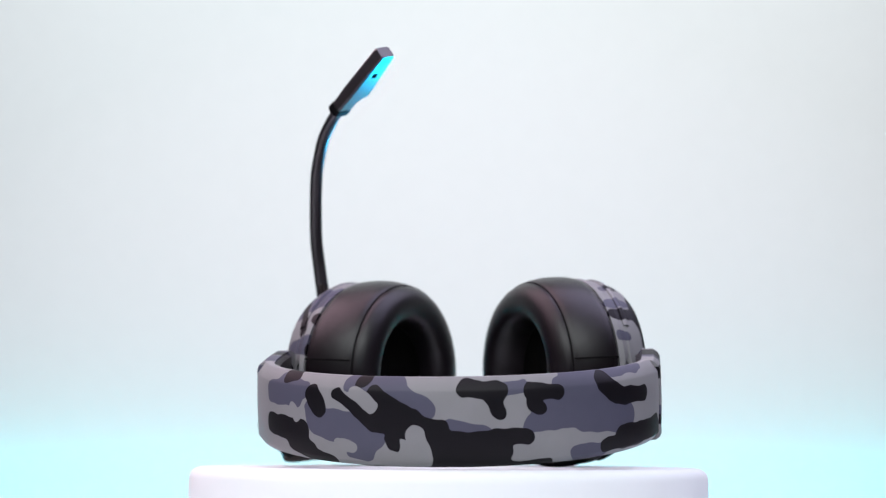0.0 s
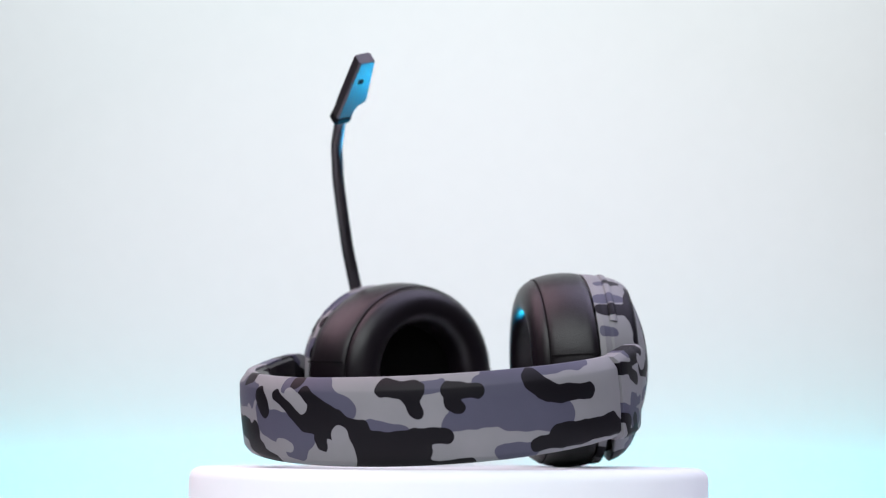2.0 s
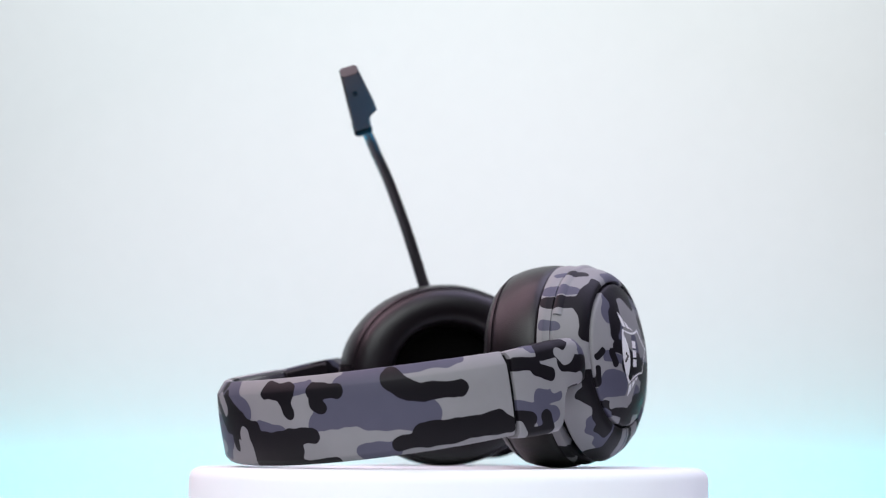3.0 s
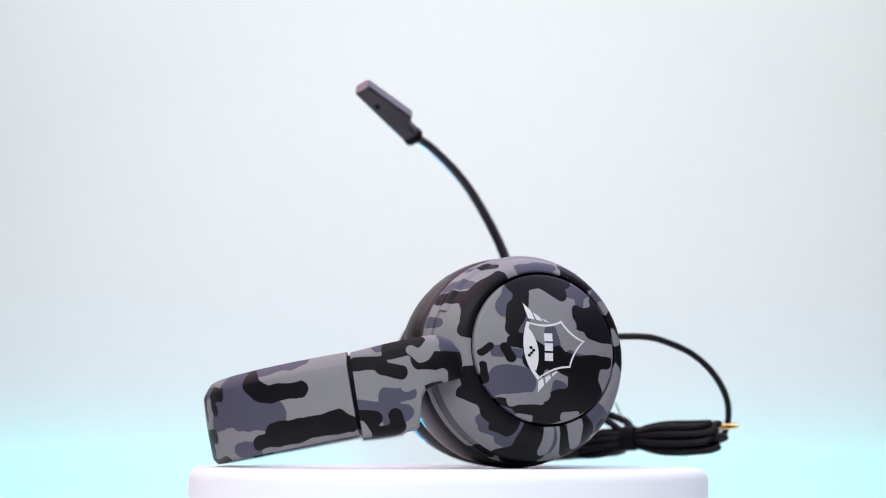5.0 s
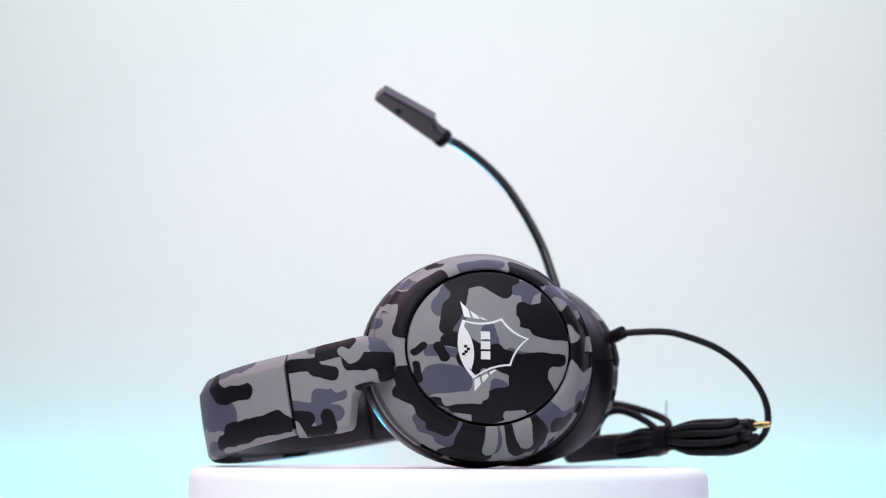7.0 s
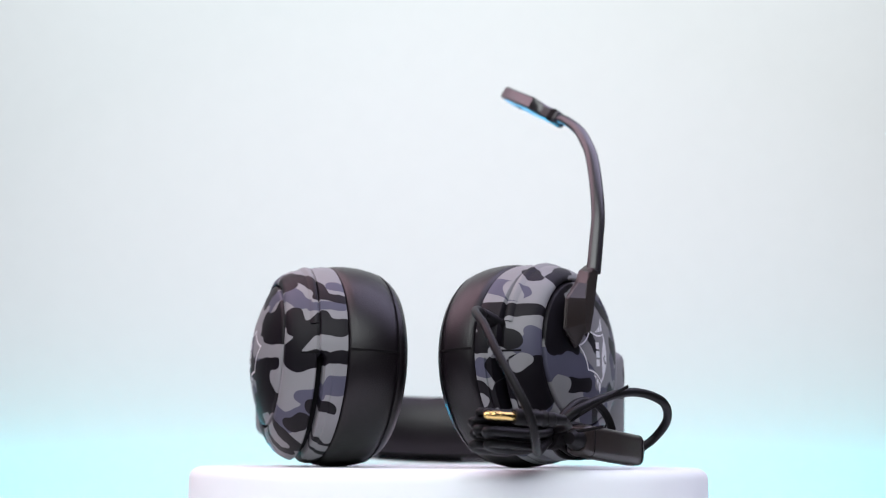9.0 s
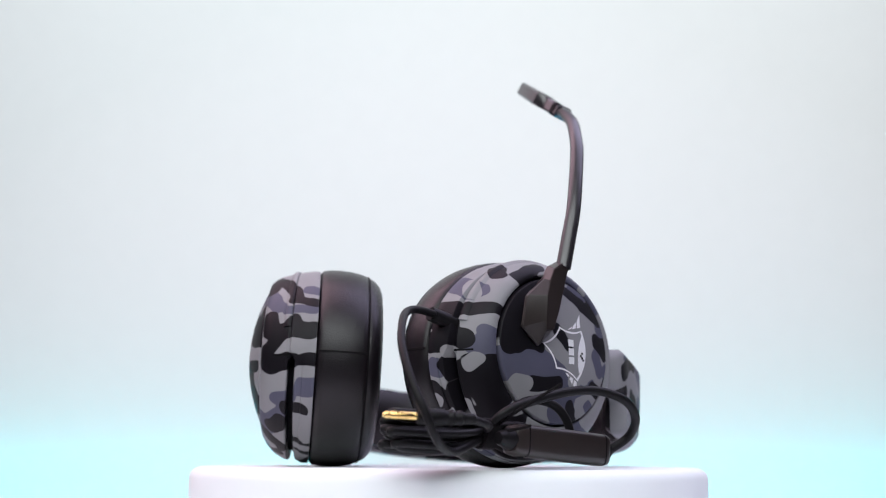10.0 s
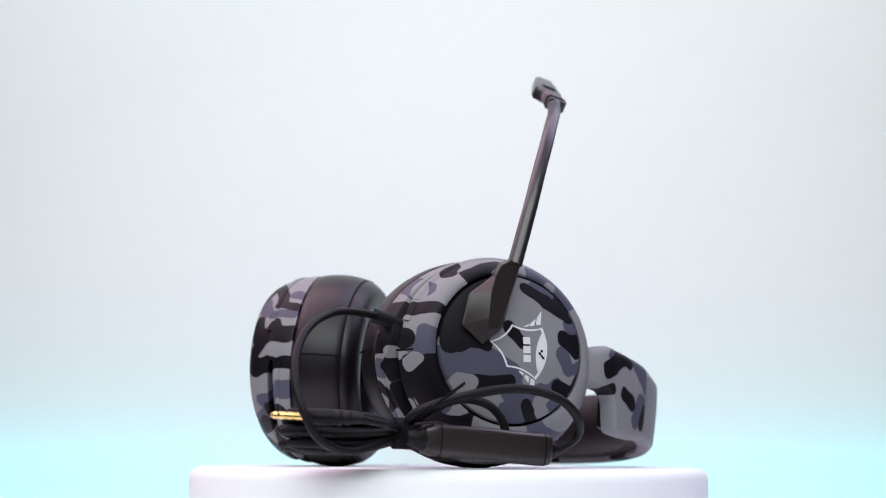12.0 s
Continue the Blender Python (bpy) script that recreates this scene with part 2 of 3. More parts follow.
def camo(name, dark, blue, light, warp=4.0, grow=0.0):
    """Three-colour camouflage print: strokes laid on the face's own map."""
    m = bpy.data.materials.new(name)
    m.use_nodes = True
    n, l = m.node_tree.nodes, m.node_tree.links
    b = n["Principled BSDF"]
    co = n.new("ShaderNodeTexCoord")

    def calc(kind, a, c, k=None):
        x = n.new("ShaderNodeMath")
        x.operation = kind
        for i, v in enumerate((a, c, k)):
            if v is None:
                continue
            if isinstance(v, (int, float)):
                x.inputs[i].default_value = v
            else:
                l.new(v, x.inputs[i])
        return x.outputs[0]

    def vec(kind, a, c=None, scale=None, out=0):
        x = n.new("ShaderNodeVectorMath")
        x.operation = kind
        for i, v in enumerate((a, c)):
            if v is None:
                continue
            if isinstance(v, tuple):
                x.inputs[i].default_value = v
            else:
                l.new(v, x.inputs[i])
        if scale is not None:
            l.new(scale, x.inputs["Scale"])
        return x.outputs[out]

    wob = n.new("ShaderNodeTexNoise")
    wob.inputs["Scale"].default_value, wob.inputs["Detail"].default_value = 0.08, 1.5
    l.new(co.outputs["UV"], wob.inputs["Vector"])
    shift = vec("MULTIPLY", vec("SUBTRACT", wob.outputs["Color"], (0.5, 0.5, 0.5)), (warp, warp, 0))
    at = vec("ADD", co.outputs["UV"], shift)

    def strokes(rows):
        field = None
        for x0, y0, x1, y1, r in rows:
            pa, ba = vec("SUBTRACT", at, (x0, y0, 0)), (x1 - x0, y1 - y0, 0)
            size = max(ba[0] ** 2 + ba[1] ** 2, 0.01)
            h = vec("DOT_PRODUCT", pa, (ba[0] / size, ba[1] / size, 0), out=1)
            c = n.new("ShaderNodeClamp")
            l.new(h, c.inputs[0])
            dist = vec("LENGTH", vec("SUBTRACT", pa, vec("SCALE", ba, scale=c.outputs[0])), out=1)
            dist = calc("SUBTRACT", dist, r + grow)
            field = dist if field is None else calc("SMOOTH_MIN", field, dist, 3.0)
        edge = n.new("ShaderNodeMapRange")
        edge.inputs[1].default_value, edge.inputs[2].default_value = 0.12, -0.12
        l.new(field, edge.inputs[0])
        return edge.outputs[0]

    layers = ((BLUE_GREY, strokes(blue)), (BLACK_BROWN, strokes(dark)), (LIGHT_GREY, strokes(light)))
    last = None
    for colour, fac in layers:
        mix = n.new("ShaderNodeMix")
        mix.data_type = "RGBA"
        mix.inputs[6].default_value, mix.inputs[7].default_value = (*LIGHT_GREY, 1), (*colour, 1)
        if last:
            l.new(last, mix.inputs[6])
        l.new(fac, mix.inputs[0])
        last = mix.outputs[2]
    wear = n.new("ShaderNodeTexNoise")
    wear.inputs["Scale"].default_value, wear.inputs["Detail"].default_value = 60.0, 5.0
    l.new(co.outputs["Object"], wear.inputs["Vector"])
    hsv = n.new("ShaderNodeHueSaturation")
    vr = n.new("ShaderNodeMapRange")
    vr.inputs[3].default_value, vr.inputs[4].default_value = 0.9, 1.1
    l.new(wear.outputs["Fac"], vr.inputs[0])
    l.new(vr.outputs[0], hsv.inputs["Value"])
    l.new(last, hsv.inputs["Color"])
    l.new(hsv.outputs[0], b.inputs["Base Color"])
    rr = n.new("ShaderNodeMapRange")
    rr.inputs[3].default_value, rr.inputs[4].default_value = 0.42, 0.54
    l.new(wear.outputs["Fac"], rr.inputs[0])
    l.new(rr.outputs[0], b.inputs["Roughness"])
    b.inputs["Specular IOR Level"].default_value = 0.16
    fine = n.new("ShaderNodeTexNoise")
    fine.inputs["Scale"].default_value = 2500
    l.new(co.outputs["Object"], fine.inputs["Vector"])
    bp = n.new("ShaderNodeBump")
    bp.inputs["Strength"].default_value, bp.inputs["Distance"].default_value = 0.12, 0.0003
    l.new(fine.outputs["Fac"], bp.inputs["Height"])
    l.new(bp.outputs[0], b.inputs["Normal"])
    return m


CAMO = {1: camo("camo_paint_cup", CUP_DARK + CUP_DARK_BACK, CUP_BLUE, CUP_LIGHT, warp=4.0, grow=0.9), -1: camo("camo_paint_mic_cup", MICCUP_DARK, MICCUP_BLUE, MICCUP_LIGHT, warp=4.0, grow=1.8)}
CAMO_BAND = camo("camo_paint_band", BAND_DARK + BAND_DARK_EDGE, BAND_BLUE + BAND_BLUE_EDGE, BAND_LIGHT, warp=5.0, grow=0.7)
CAMO_PLATE = {1: camo("camo_paint_plate", PLATE_DARK + PLATE_DARK_EDGE, PLATE_BLUE, PLATE_LIGHT, warp=4.0, grow=0.2), -1: camo("camo_paint_mic_plate", MIC_DARK, MIC_BLUE, MIC_LIGHT, warp=4.0, grow=0.9)}
CAMO_ARM = {1: camo("camo_paint_arm", ARM_DARK, ARM_BLUE, ARM_LIGHT, warp=3.0, grow=1.0), -1: camo("camo_paint_mic_arm", MICARM_DARK, MICARM_BLUE, MICARM_LIGHT, warp=4.0, grow=0.2)}
LEATHER = material("black_leatherette", (0.0060, 0.0043, 0.0060), 0.36, bump=0.30, scale=1400, spec=0.36)
STITCH = material("seam_thread", (0.006, 0.005, 0.006), 0.7, spec=0.1)
FABRIC = material("speaker_cloth", (0.0025, 0.0025, 0.0025), 0.95, bump=0.4, scale=3000, spec=0.03)
GROOVE = material("dark_groove", (0.004, 0.004, 0.005), 0.6, spec=0.1)
PLASTIC = material("dark_plastic", (0.022, 0.016, 0.015), 0.36, bump=0.08, scale=2600, spec=0.5)
CAPSULE = material("capsule_plastic", (0.026, 0.022, 0.026), 0.33, bump=0.04, scale=2600, spec=0.8)
BOOM = material("boom_rubber", (0.016, 0.014, 0.017), 0.32, bump=0.06, scale=2200, spec=0.7)
RUBBER = material("cable_rubber", (0.006, 0.0055, 0.0065), 0.48, bump=0.12, scale=2400, spec=0.18)
GOLD = material("gold_plating", (0.83, 0.58, 0.22), 0.22, metal=1.0)
PRINT = material("white_print", (0.78, 0.77, 0.80), 0.45, mottle=0.03)
DISC = material("turntable_white", (0.88, 0.915, 0.935), 0.65, mottle=0.006)
PAPER = material("backdrop_paper", (0.80, 0.80, 0.80), 0.85, bump=0.1, scale=300, mottle=0.02)
WALL = material("room_paint", (0.07, 0.07, 0.075), 0.9, bump=0.1, scale=200, mottle=0.03)


# ---- mesh helpers ----
def finish(bm, sharp=38):
    bmesh.ops.remove_doubles(bm, verts=bm.verts, dist=1e-6)
    bmesh.ops.recalc_face_normals(bm, faces=bm.faces)
    for f in bm.faces:
        f.smooth = True
    for e in bm.edges:
        e.smooth = len(e.link_faces) == 2 and e.calc_face_angle(0) < radians(sharp)
    return bm


def part(name, bm, mat, parent=None, label="", sharp=38, chart=None, chart_round=0.0):
    """One mesh object under a thing or a part; chart: from a place to its millimetres on the printed face, chart_round: its length if it closes."""
    finish(bm, sharp)
    if chart:
        layer = bm.loops.layers.uv.new("print")
        for f in bm.faces:
            middle = chart(f.calc_center_median())[0]
            for loop in f.loops:
                u, v = chart(loop.vert.co)
                if chart_round and abs(u - middle) > chart_round / 2:
                    u += math.copysign(chart_round, middle - u)
                loop[layer].uv = (u, v)
    me = bpy.data.meshes.new(name)
    bm.to_mesh(me)
    bm.free()
    me.materials.append(mat)
    ob = new(name, me)
    ob.parent = parent
    return tagged(ob, label)


def thing(name, label, category, group="", kind=""):
    ob = new(name)
    ob.empty_display_size = 0.02
    return tagged(ob, label, category, group, kind)


def loft(rings, bm=None, caps=(True, True), closed=False):
    bm = bm or bmesh.new()
    vs = [[bm.verts.new(p) for p in ring] for ring in rings]
    k = len(vs[0])
    for a, b in zip(vs, vs[1:] + ([vs[0]] if closed else [])):
        for i in range(k):
            bm.faces.new((a[i], a[(i + 1) % k], b[(i + 1) % k], b[i]))
    if caps[0] and not closed:
        bm.faces.new(vs[0])
    if caps[1] and not closed:
        bm.faces.new(vs[-1][::-1])
    return bm


def curve_points(points, steps=8):
    """Catmull-Rom through the points."""
    p = [Vector(q) for q in points]
    p = [2 * p[0] - p[1], *p, 2 * p[-1] - p[-2]]
    out = []
    for a, b, c, d in zip(p, p[1:], p[2:], p[3:]):
        for i in range(steps):
            t = i / steps
            out.append(0.5 * (2 * b + (c - a) * t + (2 * a - 5 * b + 4 * c - d) * t * t + (3 * b - a - 3 * c + d) * t ** 3))
    return out + [p[-2]]


def tube(points, r, sides=12, flat=1.0, steps=8, side=(0, 0, 1), bm=None):
    """A round or oval tube along a smooth path; r: one radius, or one for each end."""
    path = curve_points(points, steps)
    r0, r1 = r if isinstance(r, tuple) else (r, r)
    rings, up = [], Vector(side)
    for i, q in enumerate(path):
        d = (path[min(i + 1, len(path) - 1)] - path[max(i - 1, 0)]).normalized()
        up = (up - d * up.dot(d)).normalized()
        x = d.cross(up)
        k = r0 + (r1 - r0) * i / (len(path) - 1)
        rings.append([q + (up * math.cos(a) * flat + x * math.sin(a)) * k for a in (2 * math.pi * j / sides for j in range(sides))])
    return loft(rings, bm)


def box(x0, x1, y0, y1, z0, z1, bevel=0.0):
    bm = bmesh.new()
    bmesh.ops.create_cube(bm, size=1, matrix=Matrix.LocRotScale(((x0 + x1) / 2, (y0 + y1) / 2, (z0 + z1) / 2), None, (x1 - x0, y1 - y0, z1 - z0)))
    if bevel:
        bmesh.ops.bevel(bm, geom=bm.edges, offset=bevel, segments=3, affect="EDGES", profile=0.5)
    return bm


# ---- setting ----
def lathe(profile, steps=96):
    return loft([[(r * math.cos(a), r * math.sin(a), z) for r, z in profile] for a in (2 * math.pi * i / steps for i in range(steps))], closed=True)


FLOOR, GROUND = -0.065, -0.82
tagged(part("backdrop", box(-1.9, 1.9, 1.5, 1.52, GROUND + 0.002, 2.0), PAPER), "plain matt white studio backdrop behind the turntable", "backdrop", kind="structure")
for name, b in (("floor", (-2.1, 2.1, -2.1, 2.1, GROUND - 0.10, GROUND)), ("ceiling", (-2.1, 2.1, -2.1, 2.1, 2.3, 2.4)),
                ("wall_north", (-2.1, 2.1, 2.1, 2.2, GROUND, 2.3)), ("wall_south", (-2.1, 2.1, -2.2, -2.1, GROUND, 2.3)),
                ("wall_west", (-2.2, -2.1, -2.2, 2.2, GROUND, 2.3)), ("wall_east", (2.1, 2.2, -2.2, 2.2, GROUND, 2.3))):
    tagged(part(name, box(*b), WALL), "plain dark grey studio " + name.split("_")[0], name.split("_")[0], kind="structure")
table = thing("table", "plain white table under the turntable", "table")
part("tabletop", box(-0.30, 0.30, -0.30, 0.22, FLOOR - 0.025, FLOOR, 0.003), DISC, table)
for x in (-0.26, 0.26):
    for y in (-0.26, 0.18):
        part("leg", box(x - 0.02, x + 0.02, y - 0.02, y + 0.02, GROUND, FLOOR - 0.0252, 0.002), DISC, table)

turntable = thing("turntable", "round glossy white plastic display turntable", "turntable")
R = 0.139
CORNER = [(R - 0.0065 + 0.0065 * math.sin(a), -0.0065 + 0.0065 * math.cos(a)) for a in (math.pi / 2 * i / 8 for i in range(9))]
part("platter", lathe([(0.0005, 0), *CORNER, (R, -0.030), (R - 0.002, -0.032), (0.0005, -0.032)], 128), DISC, turntable)
part("base", lathe([(0.0005, -0.0325), (0.118, -0.0325), (0.122, -0.036), (0.122, FLOOR + 0.002), (0.0005, FLOOR + 0.002)]), DISC, turntable)

# ---- headset ----
headset = thing("gaming_headset", "grey camouflage over-ear gaming headset lying on the turntable, microphone raised", "headset")

TILT_BAND = radians(10.5)
BAND_A, BAND_B, BAND_N = 0.1045, 0.0990, 2.1
P_DIR, W_DIR = Vector((0, math.cos(TILT_BAND), math.sin(TILT_BAND))), Vector((0, -math.sin(TILT_BAND), math.cos(TILT_BAND)))
APEX = Vector((MID, -0.1285, 0.0207))


def band_plan(a):
    """Plan of the band's outside: a = 0 at the apex, +-pi/2 at the ends; offset along the curve's normal."""
    u = BAND_A * math.copysign(abs(math.sin(a)) ** (2 / BAND_N), a)
    q = BAND_B * (1 - abs(math.cos(a)) ** (2 / BAND_N))
    return Vector((u, q))


def band_point(a, n, w):
    p, d = band_plan(a), (band_plan(a + 1e-3) - band_plan(a - 1e-3)).normalized()
    out = Vector((d.y, -d.x))
    q = p + out * n
    return APEX + Vector((q.x, 0, 0)) + P_DIR * q.y + W_DIR * w


SEAM = 1.366
ARC = [0.0]
for i in range(1, 401):
    ARC.append(ARC[-1] + (band_plan(math.pi / 2 * i / 400) - band_plan(math.pi / 2 * (i - 1) / 400)).length)


def band_chart(p):
    u, q, w = p.x - MID, (p - APEX).dot(P_DIR), (p - APEX).dot(W_DIR)
    a = math.atan2((abs(u) / BAND_A) ** (BAND_N / 2), max(0.0, 1 - q / BAND_B) ** (BAND_N / 2))
    k = min(399.0, a / (math.pi / 2) * 400)
    s = ARC[int(k)] + (ARC[int(k) + 1] - ARC[int(k)]) * (k - int(k))
    return math.copysign(s, u) * 1000, w * 1000


SHELL = [(-0.0085, -0.0204), (-0.0026, -0.0208), (-0.0019, -0.0205), (-0.0003, -0.0184), (0, -0.0176), (0.0004, -0.008), (0.0006, 0), (0.0004, 0.008),
         (0, 0.0140), (-0.0005, 0.0150), (-0.0042, 0.0201), (-0.0052, 0.0206), (-0.0085, 0.0200)]


def band_width(a):
    return 1 - 0.05 * (abs(a) / SEAM) ** 2


part("headband_shell", loft([[band_point(a, n, w * band_width(a)) for n, w in SHELL] for a in np.linspace(-SEAM, SEAM, 81)]), CAMO_BAND, headset, "camouflage-printed plastic headband", chart=band_chart)
PAD = [(-0.0087, -0.0185), (-0.0150, -0.0175), (-0.0180, -0.012), (-0.0190, 0), (-0.0180, 0.012), (-0.0150, 0.0175), (-0.0087, 0.0185)]
part("headband_padding", loft([[band_point(a, n * (1 if abs(a) < 1.15 else 0.75), w) for n, w in PAD] for a in np.linspace(-1.335, 1.335, 61)]), LEATHER, headset, "black leatherette padding inside the headband")

CUP = Vector((0.0875, 0.0425, 0.0581))
N_DIR = Vector((0.9107, 0.4101, 0.0507)).normalized()
E1 = Vector((-N_DIR.y, N_DIR.x, 0)).normalized()
E2 = N_DIR.cross(E1)


OUT = {1: 0.0, -1: 0.0035}      # how far each cup is swung out


def cup_point(side, d, x, y):
    p = CUP + N_DIR * (d + OUT[side]) + E1 * x + E2 * y
    return Vector((MID + side * p.x, p.y, p.z))


def oval(side, d, a, b, x0=0.0, y0=0.0, wedge=0.0, steps=72):
    out = []
    for i in range(steps):
        t = 2 * math.pi * i / steps
        x, y = x0 + a * math.cos(t), y0 + b * math.sin(t)
        out.append(cup_point(side, d + wedge * x, x, y))
    return out


# cushion of each cup: half-length, half-height, centre, depth of its foot and of its face, and how far both are wedged
CUSHION = {1: (0.0592, 0.0532, 0.0030, -0.0031, -0.0324, -0.0662, -0.064, -0.075), -1: (0.0612, 0.0528, 0.0036, -0.0037, -0.0318, -0.0650, -0.03, 0.08)}


def plate_chart(side):
    c = cup_point(side, 0, 0, 0)
    e1, e2 = cup_point(side, 0, 1, 0) - c, cup_point(side, 0, 0, 1) - c
    return lambda p: ((p - c).dot(e1) * 1000, (p - c).dot(e2) * 1000)


def cup_chart(side):
    flat = plate_chart(side)
    c = cup_point(side, 0, 0, 0)
    n = (cup_point(side, 1, 0, 0) - c).normalized()

    def chart(p):
        x, y = flat(p)
        return 50 * math.atan2(y + 3, x - 2), (p - c).dot(n) * 1000
    return chart


RIM_X = 0.0020


DOME = {1: (0.0026, 0.0088), -1: (0.0004, 0.0064)}


def dome(side, x, y):
    top, drop = DOME[side]
    return top - drop * (((x - RIM_X) / 0.0392) ** 2 + (y / 0.0361) ** 2)


def ear_cup(side):
    a, b, x0, y0, foot, face, wedge0, wedge1 = CUSHION[side]
    slot = cup_point(side, -0.0030, 0, 0) - cup_point(side, 0, 0, 0)
    level = cup_point(side, 0, 0, -0.001).z
    shell = []
    for v in ((-0.0226, 0.040, 0.042, 0, y0), (-0.0226, a * 0.920, b * 0.930, x0, y0), (-0.0231, a * 0.938, b * 0.950, x0, y0), (-0.0246, a * 0.950, b * 0.962, x0, y0, wedge0 * 0.5), (-0.0275, a * 0.966, b * 0.970, x0, y0, wedge0 * 0.7),
              (foot + 0.003, a * 0.978, b * 0.978, x0, y0, wedge0), (foot, a * 0.976, b * 0.976, x0, y0, wedge0), (foot, a * 0.8, b * 0.8, x0, y0, wedge0)):
        shell.append([p + (slot if v[0] > -0.025 and p.z < level else Vector()) for p in oval(side, *v)])
    cup = part("ear_cup", loft(shell), CAMO[side], headset, "camouflage-printed ear cup shell", chart=cup_chart(side), chart_round=100 * math.pi)
    # the yoke's ring: joined to the cup above, parted from it by a slot below
    rings = []
    back = cup_point(side, -0.0036, 0, 0) - cup_point(side, 0, 0, 0)
    for d, ra, rb, ry in ((-0.0100, 0.0407, 0.0377, 0), (-0.0074, 0.0410, 0.0380, 0), (-0.0071, 0.0418, 0.0388, 0), (-0.0078, 0.0446, 0.0416, -0.0006), (-0.0102, 0.0474, 0.0448, -0.0016),
                          (-0.0135, 0.0496, 0.0476, -0.0025), (-0.0165, 0.0512, 0.0490, -0.0030), (-0.0190, 0.0527, 0.0500, -0.0032), (-0.0212, 0.0542, 0.0508, -0.0032), (-0.0219, 0.0538, 0.0503, -0.0032), (-0.0219, 0.0440, 0.0420, -0.0030)):
        rings.append([p + (back if d < -0.0215 and p.z > 0.056 else Vector()) for p in oval(side, d, ra, rb, RIM_X + (x0 * 0.6 - RIM_X) * max(0, min(1, (-d - 0.0075) / 0.009)), ry)])
    part("yoke_ring", loft(rings, closed=True), CAMO[side], headset, "camouflage-printed ring of the yoke round the cup's plate", chart=cup_chart(side), chart_round=100 * math.pi)
    step = []
    for i in range(41):
        g = radians(20 + 135 * i / 40)
        row = []
        for d, k in ((-0.0182, 0.970), (-0.0194, 1.002), (-0.0210, 1.014), (-0.0222, 1.010), (-0.0227, 0.975)):
            row.append(cup_point(side, d, x0 * 0.6 + 0.0542 * k * math.cos(g), -0.0032 + 0.0508 * k * math.sin(g)))
        step.append(row)
    part("ring_lip", loft(step), CAMO[side], cup, "raised lip on the back edge of the yoke ring", chart=cup_chart(side), chart_round=100 * math.pi)
    # dark strip standing for the gap's shade where the slot begins, behind the pivot
    gap_strip = []
    for d, ra in ((-0.0140, 0.0499), (-0.0165, 0.0509), (-0.0196, 0.0530), (-0.0222, 0.0547)):
        gap_strip.append([cup_point(side, d, x0 * 0.6 + r * math.cos(g), -0.0028 + r * math.sin(g)) for r, g in ((ra + 0.00025, 0.030), (ra + 0.00025, 0.048), (ra - 0.002, 0.048), (ra - 0.002, 0.030))])
    part("slot_gap_strip", loft(gap_strip), GROOVE, cup)
    part("slot_filler", loft([oval(side, *v) for v in ((-0.0190, 0.047, 0.044, 0.001, -0.0035), (-0.0265, 0.049, 0.046, 0.001, -0.0035))]), GROOVE, cup)
    plate = part("cup_plate", loft([oval(side, *v) for v in [(-0.0105, 0.0396, 0.0366, RIM_X), (-0.0068, 0.0396, 0.0366, RIM_X)] + [(dome(side, RIM_X + 0.0392 * k, 0), 0.0392 * k, 0.0361 * k, RIM_X) for k in (1, 0.97, 0.9, 0.8, 0.65, 0.5, 0.3, 0.1)]]), CAMO_PLATE[side], cup,
                 "round camouflage-printed outer plate", chart=plate_chart(side))
    part("plate_groove", loft([oval(side, *v) for v in ((-0.0102, 0.0424, 0.0394, RIM_X), (-0.0092, 0.0424, 0.0394, RIM_X), (-0.0092, 0.0380, 0.0349, RIM_X), (-0.0102, 0.0380, 0.0349, RIM_X))], closed=True), GROOVE, cup)

    # cushion: side, piping seam, rounded face and the hole
    def at(f, k):
        return oval(side, foot + (face - foot) * f, a * k, b * k, x0, y0, wedge0 + (wedge1 - wedge0) * f)
    cushion = part("ear_cushion", loft([at(*v) for v in ((0.008, 0.90), (0.008, 0.955), (0.05, 0.985), (0.15, 0.996), (0.3, 1.0), (0.5, 0.992), (0.68, 0.968), (0.765, 0.945), (0.775, 0.937), (0.79, 0.940), (0.88, 0.905), (0.95, 0.86), (0.99, 0.80),
                                                          (1.0, 0.735), (0.985, 0.665), (0.93, 0.605), (0.82, 0.565), (0.65, 0.545), (0.40, 0.535))]), LEATHER, headset, "thick black leatherette ear cushion", sharp=60)
    part("piping", loft([at(*v) for v in ((0.762, 0.942), (0.766, 0.951), (0.782, 0.947), (0.780, 0.936))], closed=True), STITCH, cushion)
    part("speaker_cover", loft([at(*v) for v in ((0.42, 0.532), (0.45, 0.525), (0.47, 0.25))]), FABRIC, cushion, "black speaker cloth inside the cushion")
    # the seam across the cushion's back
    for x in (1, -1):
        rows = []
        for f in np.linspace(0.03, 0.76, 9):
            k = 1.0 + 0.0025 - 0.055 * max(0, f - 0.4) ** 1.3 * 2
            p, q = at(f, k), at(f, k - 0.004)
            j = 1 if x > 0 else 35
            rows.append([p[j].lerp(p[j + 1], 0.0), p[j].lerp(p[j + 1], 0.2), q[j].lerp(q[j + 1], 0.2), q[j].lerp(q[j + 1], 0.0)])
        part("cushion_seam", loft(rows), STITCH, cushion)
    return cup, plate


LOGO_FIT = {1: (1.08, 0.0016, 0.0004), -1: (1.0, 0.0, 0.0)}


